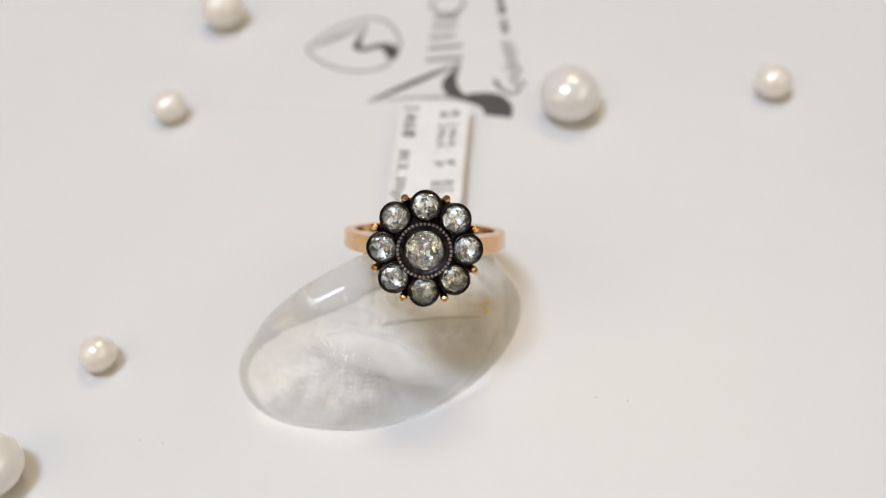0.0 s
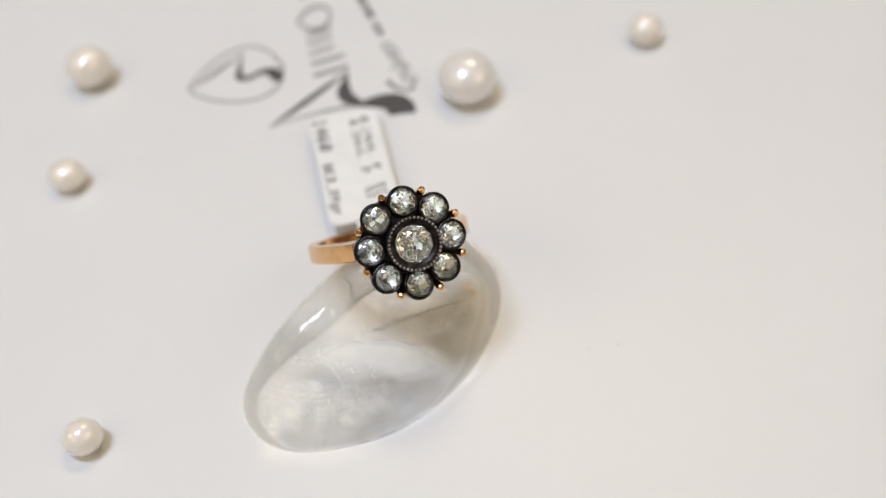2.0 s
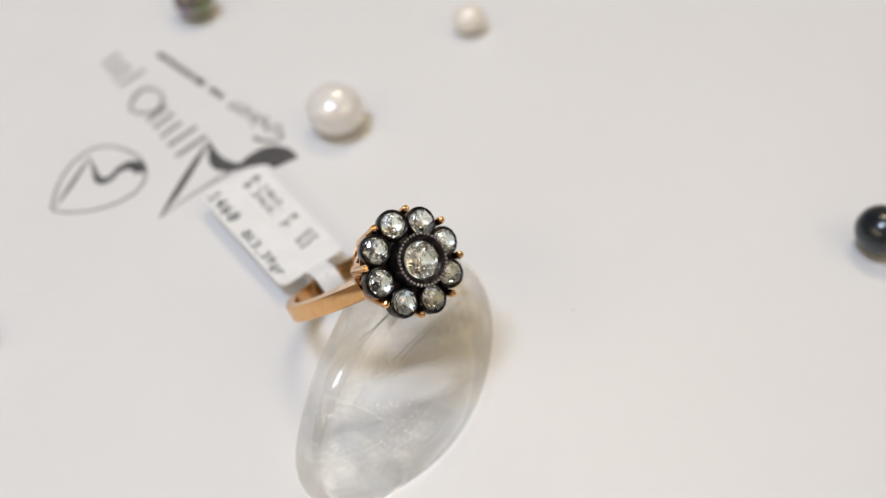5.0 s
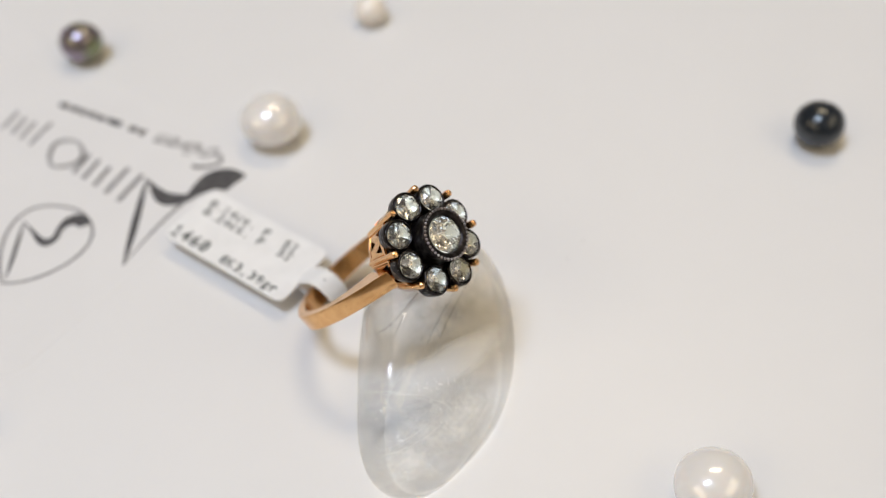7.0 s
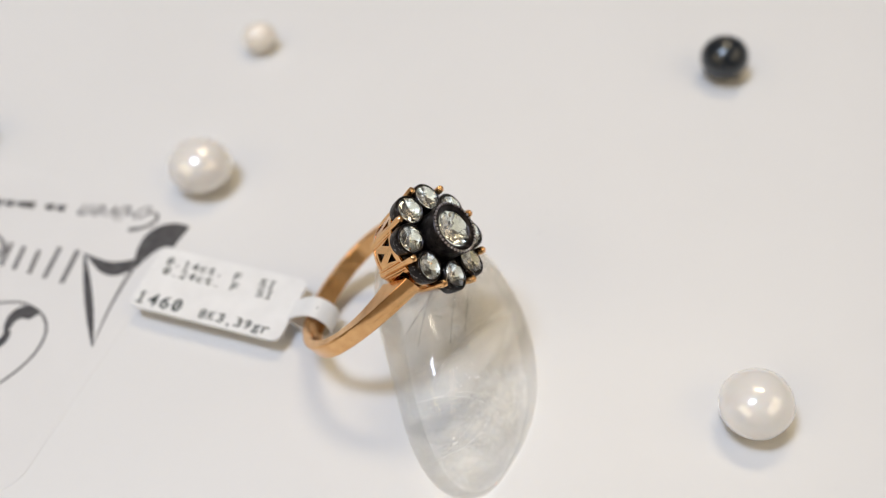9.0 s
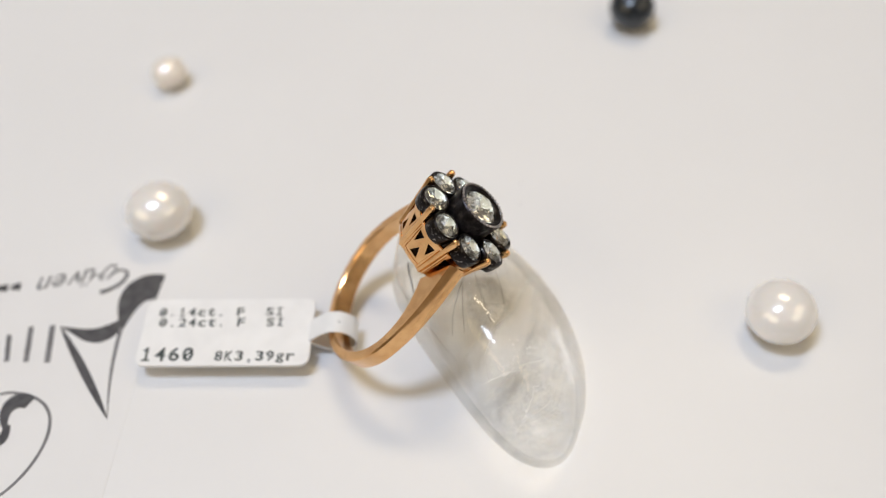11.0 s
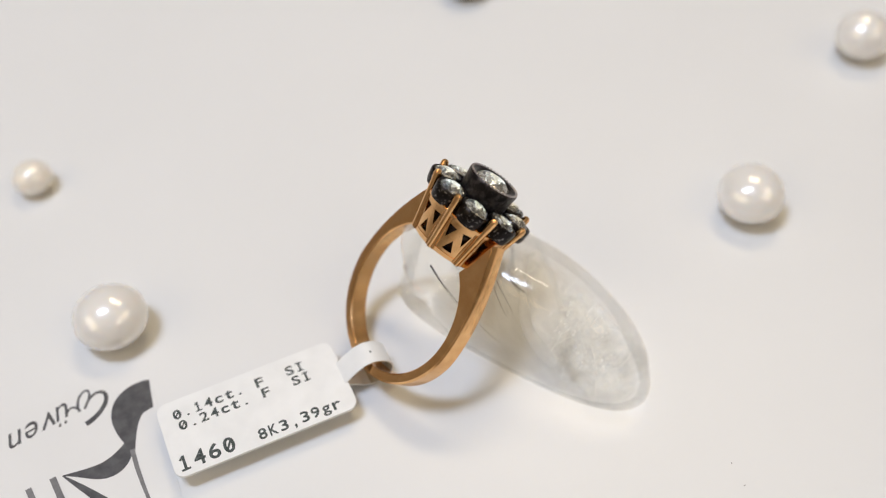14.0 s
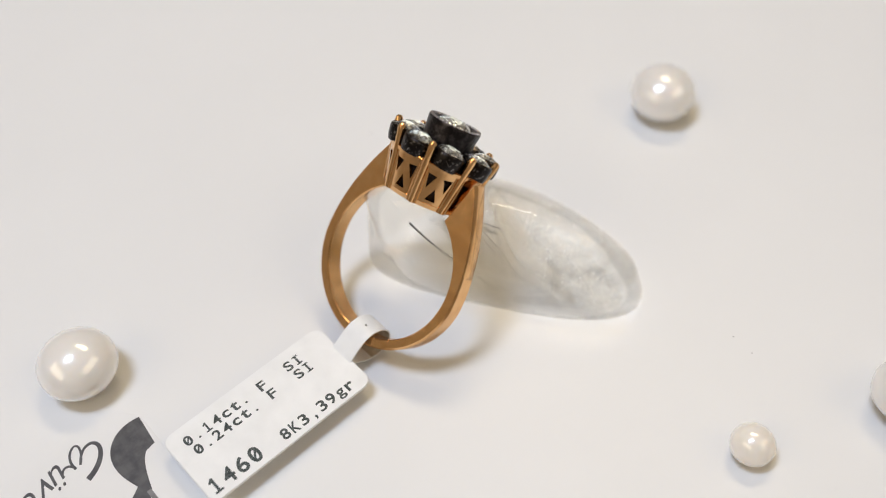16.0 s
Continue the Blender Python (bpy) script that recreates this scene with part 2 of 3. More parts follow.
def stroke(ps, widths, low, high, steps=20, bm=None):
    """A printed stroke along a Bezier curve, as wide as the (Bezier) widths say."""
    bm = bm or bmesh.new()
    rows = []
    for k in range(steps + 1):
        t = k / steps
        p = bezier([(*q, 0) for q in ps], t)
        d = bezier([(*q, 0) for q in ps], min(t + 0.01, 1)) - bezier([(*q, 0) for q in ps], max(t - 0.01, 0))
        w = max(bezier([(v, 0, 0) for v in widths], t).x, 0.02) / 2
        s = Vector((-d.y, d.x, 0)).normalized() * w
        rows.append([bm.verts.new((p.x + s.x, p.y + s.y, z)) for z in (low, high)] + [bm.verts.new((p.x - s.x, p.y - s.y, z)) for z in (high, low)])
    for a, b in zip(rows, rows[1:]):
        for i in range(4):
            bm.faces.new((a[i], a[(i + 1) % 4], b[(i + 1) % 4], b[i]))
    bm.faces.new(rows[0])
    bm.faces.new(rows[-1])
    return bm


def lettering(text, width, height, shear=0.0, depth=0.02, bold=0.0):
    """Raised ink in the built-in font, fitted to a box from (0, 0) to (width, height)."""
    cu = bpy.data.curves.new("lettering", "FONT")
    cu.body, cu.extrude, cu.shear, cu.offset = text, 0.01, shear, bold
    ob = bpy.data.objects.new("lettering", cu)
    scene.collection.objects.link(ob)
    me = bpy.data.meshes.new_from_object(ob.evaluated_get(bpy.context.evaluated_depsgraph_get()))
    bpy.data.objects.remove(ob)
    bm = bmesh.new()
    bm.from_mesh(me)
    bpy.data.meshes.remove(me)
    xs, ys = [v.co.x for v in bm.verts], [v.co.y for v in bm.verts]
    for v in bm.verts:
        v.co = Vector(((v.co.x - min(xs)) / (max(xs) - min(xs)) * width, (v.co.y - min(ys)) / (max(ys) - min(ys)) * height, depth if v.co.z > 0 else 0))
    return bm


def matrix_print(text, pitch, height, depth=0.012):
    """Type of even pitch, as a label printer sets it: bold, with a slash through each nought."""
    whole = bmesh.new()
    for k, ch in enumerate(text):
        if ch == " ":
            continue
        w, h, y = pitch * 0.76, height, 0.0
        if ch in ".,":
            w, h, y = pitch * 0.24, height * (0.2 if ch == "." else 0.42), (0.0 if ch == "." else -height * 0.22)
        elif ch in "crt":
            h = height * (0.95 if ch == "t" else 0.74)
        elif ch == "g":
            h, y = height * 0.95, -height * 0.22
        elif ch in "1I":
            w = pitch * (0.3 if ch == "1" else 0.2)
        if ch == "1":
            bm = stroke([(0.15 * pitch, 0.0), (0.15 * pitch, h)], [0.16 * h, 0.16 * h], 0, depth, 1)
            stroke([(-0.1 * pitch, 0.72 * h), (0.15 * pitch, 0.95 * h)], [0.14 * h, 0.14 * h], 0, depth + 0.003, 1, bm)
            stroke([(-0.15 * pitch, 0.06 * h), (0.45 * pitch, 0.06 * h)], [0.13 * h, 0.13 * h], 0, depth + 0.006, 1, bm)
        else:
            bm = lettering(ch, w, h, 0.0, depth, 0.02)
        if ch == "I":
            for z in (0.0, h * 0.86):
                stroke([(-0.2 * pitch, z + 0.07 * h), (0.4 * pitch, z + 0.07 * h)], [0.14 * h, 0.14 * h], 0, depth + 0.003, 1, bm)
        if ch == "0":
            stroke([(w * 0.2, h * 0.18), (w * 0.8, h * 0.82)], [0.13 * h, 0.13 * h], 0, depth + 0.003, 1, bm)
        bmesh.ops.translate(bm, vec=(pitch * k + (pitch - w) / 2, y, 0), verts=bm.verts)
        me = bpy.data.meshes.new("glyph")
        bm.to_mesh(me)
        bm.free()
        whole.from_mesh(me)
        bpy.data.meshes.remove(me)
    return whole


moving = []


def thing(name, m, label, category, group=""):
    """An Empty on the turntable that carries the parts of one thing."""
    ob = new(name)
    ob.empty_display_size = 0.01
    ob.matrix_world = m
    moving.append((ob, m))
    return tagged(ob, label, category, group)


def single(name, bm, material, m, label, category, group="", kind=""):
    ob = new(name, mesh_of(name, bm, material))
    ob.matrix_world = m
    moving.append((ob, m))
    return tagged(ob, label, category, group, kind)


# ---- the place: counter, turntable, unseen room added for reflections and bounced light ----
def box(x0, y0, z0, x1, y1, z1, bevel=0.0):
    bm = bmesh.new()
    bmesh.ops.create_cube(bm, size=1)
    for v in bm.verts:
        v.co = Vector(((x0 + x1) / 2 + v.co.x * (x1 - x0), (y0 + y1) / 2 + v.co.y * (y1 - y0), (z0 + z1) / 2 + v.co.z * (z1 - z0)))
    if bevel:
        bmesh.ops.bevel(bm, geom=bm.edges[:], offset=bevel, segments=3, affect="EDGES", profile=0.5)
    return bm


def fixed(name, bm, material, label, category="", kind="structure"):
    return tagged(new(name, mesh_of(name, bm, material, False)), label, category, "", kind)


fixed("floor", box(-2000, -2000, -960, 2000, 2000, -920), FLOOR, "brown boarded floor, unseen, added for reflections", "floor")
fixed("ceiling", box(-2000, -2000, 1700, 2000, 2000, 1740), CEILING, "plain off-white painted ceiling, unseen, added for bounced light", "ceiling")
fixed("wall_north", box(-2000, 2000, -960, 2000, 2060, 1740), WALL, "plain beige painted wall, unseen, added for bounced light", "wall")
fixed("wall_south", box(-2000, -2060, -960, 2000, -2000, 1740), WALL, "plain beige painted wall, unseen, added for bounced light", "wall")
fixed("wall_east", box(2000, -2060, -960, 2060, 2060, 1740), WALL, "plain beige painted wall, unseen, added for bounced light", "wall")
fixed("wall_west", box(-2060, -2060, -960, -2000, 2060, 1740), WALL, "plain beige painted wall, unseen, added for bounced light", "wall")
fixed("counter", box(-700, -450, -920, 700, 450, -24, 4), COUNTER, "pale shop counter under the turntable", "counter", "")

turntable = thing("turntable", mm_pose(0, 0, 0), "round white laminate turntable with a fine grain", "turntable")
part("top_plate", lathe([(0, -5), (170, -5), (172, -4), (172, -1), (171, -0.3), (169, 0), (0, 0)], 128, False), TOP, turntable)
part("base_ring", lathe([(120, -24), (150, -24), (152, -22), (152, -5.2), (120, -5.2)], 96), COUNTER, turntable)


# ---- the printed plastic card ----
def build_card():
    card = thing("loyalty_card", mm_pose(0.79, 0.37, 0, 0, 0, -2.84) @ mm_pose(-18, 60, 0), "white plastic card with a grey printed emblem and rounded corners", "card")
    back = mm_pose(18, -60, 0)
    part("card_body", slab(rounded(-43.5, 39.6, 7.4, 118, 4.5), 0.0, 0.05, 0.03), PLASTIC, card, at=back, smooth=False)
    lo, hi = 0.054, 0.06

    layer = [0]

    def ink(name, bm, material=INK, label=""):
        layer[0] += 1
        part(name, bm, material, card, label, False, back @ mm_pose(0, 0, 0.004 * layer[0]))

    # the large emblem: a swept letter form
    ink("emblem_tail", stroke([(-5.2, 43.8), (-1.8, 44.1), (2.6, 44.4), (2.2, 40.0)], [0.5, 2.8, 5.8, 4.4], lo, hi, 28), label="dark grey swept emblem tail")
    ink("emblem_wave", stroke([(-5.2, 52.6), (-6.2, 48.5), (-8.2, 46.5), (-3.6, 43.8)], [0.1, 1.4, 4.6, 0.9], lo, hi, 24))
    ink("emblem_stem", stroke([(-5.2, 52.6), (-12.5, 47.0), (-19.6, 42.0)], [0.15, 2.3, 0.1], lo, hi, 24))
    ink("emblem_hairline", stroke([(-5.0, 43.9), (-12, 43.9), (-19.6, 42.0)], [0.6, 0.5, 0.1], lo, hi, 16), PALE_INK)
    # the leaf-shaped mark
    for a, b in (((-30, 49.5), (-16.0, 44.8)), ((-29, 61.0), (-19.5, 69.0))):
        ink("leaf_outline", stroke([(-32.3, 54.5), a, b, (-16.1, 56.5)], [0.35, 0.5, 0.45, 0.4], lo, hi, 28), PALE_INK)
    ink("leaf_stem", stroke([(-31.6, 54.6), (-27, 58.0), (-22.6, 61.6)], [0.1, 1.3, 0.1], lo, hi), INK)
    ink("leaf_wave", stroke([(-22.6, 61.6), (-23.5, 56), (-25, 54.5), (-21, 55.0)], [0.1, 0.8, 2.2, 0.8], lo, hi), INK)
    ink("leaf_tail", stroke([(-21.6, 55.1), (-18.5, 57.0), (-16.4, 55.0), (-17.6, 53.0)], [0.6, 1.8, 2.8, 2.0], lo, hi), INK)
    # the name line, as plain shapes
    for y, tall, wide in ((53.2, 1.0, 0.8), (56.2, 0.95, 0.75), (58.9, 0.7, 0.7), (61.6, 0.7, 0.7), (63.9, 0.7, 0.7), (75.2, 0.9, 0.6), (77.6, 0.65, 0.6), (79.8, 0.6, 0.6), (82.2, 0.65, 0.6)):
        ink("name_bar", stroke([(-11.2, y - 0.5), (-11.2 + 6.2 * tall, y + 0.6)], [wide, wide], lo, hi, 2), PALE_INK)
    for side in (-1, 1):
        ink("name_ring", stroke([(-12.4, 67.6), (-10.2, 67.6 + side * 4.2), (-7.0, 68.3 + side * 4.2), (-6.2, 68.3)], [0.3, 0.9, 0.9, 0.3], lo, hi, 20), PALE_INK)
    # the slanted line under the name: one word reads, the rest are plain bars
    for text, w, h, y, x in (("ü", 2.1, 3.1, 50.6, 5.4), ("v", 1.9, 2.2, 52.7, 4.8), ("e", 1.9, 2.2, 54.6, 4.3), ("n", 2.2, 2.2, 56.5, 3.8)):
        part("slogan_letter", lettering(text, w, h, 0.4, 0.01), INK, card, smooth=False, at=mm_pose(18 + x, -60 + y, lo, 0, 0, 104))
    flow = stroke([(4.4, 5.1), (1.2, 5.0), (-1.6, 2.2), (1.0, 0.2), (2.6, 1.6), (3.6, 2.9)], [0.75, 0.6, 0.5, 0.4, 0.3, 0.3], 0, 0.008, 24)
    stroke([(3.6, 2.9), (1.0, 0.6), (1.9, -0.8), (4.4, 0.6), (4.3, 2.9)], [0.3, 0.25, 0.3, 0.3, 0.35], 0, 0.011, 20, flow)
    stroke([(4.25, 2.6), (4.6, 1.2), (5.6, 1.6), (6.0, 2.6)], [0.35, 0.3, 0.3, 0.2], 0, 0.014, 10, flow)
    part("slogan_letter", flow, INK, card, smooth=False, at=mm_pose(18 + 7.0, -60 + 45.6, lo, 0, 0, 104))
    for y0, y1, x in ((60.6, 61.9, 1.7), (62.4, 63.8, 1.4), (65.6, 68.4, 0.8), (69.0, 70.4, 0.1), (70.9, 72.2, -0.3), (72.7, 74.0, -0.7), (74.5, 75.9, -1.0), (76.4, 78.2, -1.4)):
        ink("slogan_bar", stroke([(x, y0), (x - (y1 - y0) * 0.2, y1)], [1.4, 0.9], lo, hi, 4), INK)


build_card()


# ---- pearls ----
def pearl_mesh(rx, rz, seed):
    bm = bmesh.new()
    bmesh.ops.create_uvsphere(bm, u_segments=48, v_segments=32, radius=1)
    for v in bm.verts:
        k = 1 + 0.022 * noise.noise(v.co * 1.2 + Vector((seed * 7.1, 0, 0)))
        v.co = Vector((v.co.x * rx * k, v.co.y * rx * k * (1 + 0.03 * math.sin(seed)), v.co.z * rz * k))
    low = min(v.co.z for v in bm.verts)
    for v in bm.verts:
        v.co.z -= low
    return bm


WHITE, PALE = "lustrous white button pearl lying on the white turntable", "small cream-white pearl lying on the white turntable"
PEARLS = [
    # x, y, half width, half height, material, label
    (16.35, 41.75, 4.85, 4.1, PEARL, "large lustrous white button pearl lying beside the card"),
    (48.7, 46.4, 2.9, 2.6, CREAM, PALE),
    (61.1, -31.9, 3.9, 3.7, BLACK, "glossy black pearl lying on the white turntable"),
    (14.1, 83.9, 3.8, 3.6, PEACOCK, "dark peacock pearl with green and violet lustre"),
    (-3.7, -45.2, 4.8, 4.0, PEARL, WHITE),
    (-44.4, 63.3, 3.9, 3.5, CREAM, "cream-white pearl lying beside the card"),
    (-48.7, 39.4, 2.8, 2.5, CREAM, PALE),
    (-47.5, -8.5, 2.55, 2.5, CREAM, PALE),
    (-56.1, -26.2, 4.2, 3.8, PEARL, WHITE),
    (16.5, -80.6, 4.3, 4.0, PEARL, WHITE),
]
for k, (x, y, rx, rz, material, label) in enumerate(PEARLS):
    single("pearl", pearl_mesh(rx, 0.94 * rz, k + 1), material, mm_pose(x, y, 0, 0, 0, 40 * k), label, "pearl", "loose pearls on the turntable")


# ---- the rock crystal pebble ----
def pebble_point(theta, phi, k=1.0):
    """The pebble's skin: a tapered, slightly bent and tilted rounded body, unevenly worn; k shrinks it towards its middle."""
    def sp(v, e):
        return math.copysign(abs(v) ** e, v)

    dx, dy, dz = math.cos(phi) * math.cos(theta), math.cos(phi) * math.sin(theta), math.sin(phi)
    worn = (dx * dy, dx * dz, dy * dz, dx * dx - dy * dy, dx ** 3 - 0.6 * dx, dy ** 3 - 0.6 * dy, dz ** 3 - 0.6 * dz,
            dx * dx * dy, dx * dx * dz, dx * dy * dz, dy * dy * dz, dx ** 4 - 0.4 * dx * dx)
    g = k * (1 + sum(a * b for a, b in zip(WEAR, worn)))
    e1, e2 = STONE["e1"], STONE["e2"]
    x, y, z = sp(math.cos(phi), e1) * sp(math.cos(theta), e2), sp(math.cos(phi), e1) * sp(math.sin(theta), e2), sp(math.sin(phi), e1)
    b, c = STONE["wide"], STONE["high"]
    p = Vector((STONE["long"] * x * g, (b * y * (1 + STONE["taper_y"] * x) + b * STONE["bend"] * (x * x - 0.4)) * g, c * z * (1 + STONE["taper_z"] * x) * g))
    p.rotate(Euler((0, STONE["tilt"], 0)))
    p.rotate(Euler((STONE["roll"], 0, 0)))
    p.rotate(Euler((0, 0, STONE["turn"])))
    return p + Vector((0, 0, STONE["z"]))


STONE = dict(x=-7.598, y=-5.677, z=6.722, turn=0.6481, tilt=-0.0679, roll=0.6978, long=20.151, wide=9.973, high=8.085, e1=0.8191, e2=0.9622, taper_y=-0.1910, taper_z=-0.0348, bend=0.2258)
WEAR = (-0.0880, 0.1863, 0.1188, -0.0555, -0.2644, -0.0823, -0.0416, -0.1248, -0.1671, -0.0740, 0.3595, -0.1802)


def build_pebble():
    stone = thing("crystal_pebble", mm_pose(STONE["x"], STONE["y"], 0), "polished clear rock crystal pebble with milky veils and dark needles", "crystal")

    def skin(k, lift):
        bm = bmesh.new()
        bmesh.ops.create_uvsphere(bm, u_segments=96, v_segments=64, radius=1)
        for v in bm.verts:
            q = v.co.copy()
            p = pebble_point(math.atan2(q.y, q.x), math.asin(max(-1, min(1, q.z))), k)
            p *= 1 + 0.012 * noise.noise(q * 1.6)
            v.co = Vector((p.x, p.y, max(p.z, lift)))
        return bm

    part("crystal_body", skin(1.0, 0.0), QUARTZ, stone).visible_shadow = False  # clear: lets the light in
    # milky shell just under the skin, there to give the stone a shadow
    part("haze", skin(0.985, 0.08), SHADOW_HAZE, stone, "thin milky haze inside the crystal, added to cast its soft shadow")
    # inclusions, each placed from the turntable's middle
    back = mm_pose(-STONE["x"], -STONE["y"], 0)

    def sheet(corners, material, ripple, name="veil"):
        """A wavy patch between four corners."""
        bm = bmesh.new()
        a, b, c, d = (Vector(q) for q in corners)
        rows = []
        for i in range(25):
            row = []
            for j in range(25):
                q = a.lerp(b, i / 24).lerp(d.lerp(c, i / 24), j / 24)
                q += Vector((noise.noise(q * 0.3), noise.noise(q * 0.3 + Vector((9, 0, 0))), noise.noise(q * 0.35 + Vector((0, 5, 0))))) * ripple
                row.append(bm.verts.new(q))
            rows.append(row)
        for r0, r1 in zip(rows, rows[1:]):
            for i in range(24):
                bm.faces.new((r0[i], r0[i + 1], r1[i + 1], r1[i]))
        part(name, bm, material, stone, at=back)

    sheet(((-20.5, -2.4, 7.5), (4.2, -12.6, 7.8), (0.6, -15.6, 5.0), (-21.0, -8.0, 4.8)), BAND, 0.5)
    sheet(((-9, 2, 13.5), (6, -5, 12), (4, -10, 4), (-11, -4, 5)), VEIL, 1.2)
    # white cloud by the tip, also painting the bright patch of focused light
    sheet(((-27, -7, 3.4), (-10, -8, 5.0), (-5, -15, 3.4), (-22, -19, 2.4)), CAUSTIC_CLOUD, 0.5, "caustic_cloud")
    sheet(((-13, -6, 11), (-4, -2.5, 12.5), (-2, -7.5, 10.5), (-10, -10, 9)), SPECKS, 0.8, "fracture")
    sheet(((-2, 3, 9), (6, 1, 8), (5, 0, 2), (-3, 2, 2)), SPECKS, 0.6, "fracture")
    sheet(((-8, 0, 13.2), (-3, 1.5, 13.5), (-1.5, -2.5, 12.4), (-6.5, -4, 11.6)), CRACK, 0.9, "fracture")
    sheet(((-3, -6, 8.5), (5, -3, 8.8), (5.5, -6, 5.0), (-1, -9, 5.0)), CRACK, 0.9, "fracture")
    # little cleavage flakes, too many to tell apart, coloured white as glints
    rng = random.Random(11)
    bm = bmesh.new()
    for k in range(130):
        near = rng.random() < 0.6
        turn = rng.uniform(2.2, 4.1) if near else rng.uniform(0, 6.3)
        c = pebble_point(turn, rng.uniform(-0.7, 0.9), rng.uniform(0.35, 0.86))
        spin = Euler((rng.uniform(-0.9, 0.9), rng.uniform(-0.9, 0.9), rng.uniform(0, 6.3)))
        r = rng.uniform(0.08, 0.3)
        vs = []
        for j in range(5):
            q = Vector((r * rng.uniform(0.6, 1.3) * math.cos(1.257 * j), r * rng.uniform(0.3, 0.8) * math.sin(1.257 * j), 0))
            q.rotate(spin)
            vs.append(bm.verts.new(c + q))
        bm.faces.new(vs)
    tagged(part("glint_flakes", bm, FLAKE, stone, "tiny cleavage flakes, painted white as glints", False), kind="stuff")
    for ps, r in ((((-8.4, -7.0, 9.0), (-3, -5.4, 8.6), (3.4, -4.4, 7.6)), 0.11),
                  (((-3.2, 3.3, 14.6), (-6.2, 3.0, 13.2), (-9.4, 1.2, 10.4)), 0.15),
                  (((-5.9, -3.5, 13.2), (-8.4, -3.4, 12.3), (-11.2, -3.7, 10.6)), 0.1),
                  (((-9.8, 0.6, 9.6), (-10.6, -1.0, 6), (-11.1, -3.6, 2.0)), 0.05)):
        pts = [bezier(ps, k / 10) for k in range(11)]
        part("needle", rod(pts, [r * (1 - 0.06 * k) for k in range(11)], 6), NEEDLE, stone, "thin dark mineral needle", at=back)
    for ps, r in ((((-8.5, -1.5, 12.9), (-3, -4.4, 12.6), (3.5, -5.2, 10.6)), 0.04),
                  (((-6.2, 1.8, 13.6), (-1.5, -0.5, 12.9), (3.8, -1.2, 11.2)), 0.04),
                  (((-17, -6.0, 7.6), (-14, -9.0, 7.2), (-13.5, -12.5, 5.2)), 0.035),
                  (((0.5, -9.0, 8.4), (3.4, -6.2, 8.0), (5.0, -2.6, 8.6)), 0.04),
                  (((-22.5, -9.5, 5.0), (-19.5, -11.5, 4.6), (-15.5, -12.2, 4.8)), 0.035)):
        pts = [bezier(ps, k / 14) + Vector((noise.noise(Vector((k, ps[0][0], 0)) * 0.9), noise.noise(Vector((ps[0][1], k, 3)) * 0.9), 0)) * 0.25 for k in range(15)]
        part("fracture_line", rod(pts, [r * (0.5 + 0.5 * math.sin(0.2 + 2.7 * k / 14)) for k in range(15)], 6), FLAKE, stone, "fine white fracture line", at=back)
    rng = random.Random(4)
    for k in range(9):
        bm = bmesh.new()
        bmesh.ops.create_icosphere(bm, subdivisions=1, radius=0.34)
        for v in bm.verts:
            v.co = Vector((v.co.x * rng.uniform(0.4, 1.5), v.co.y * rng.uniform(0.4, 1.0), v.co.z * 0.4))
        part("stain", bm, STAIN, stone, "yellow iron stain", at=back @ mm_pose(4.6 + rng.uniform(-0.7, 0.9), -4.2 + rng.uniform(-1.3, 1.3), 9.6 + rng.uniform(-0.8, 0.6)))


build_pebble()


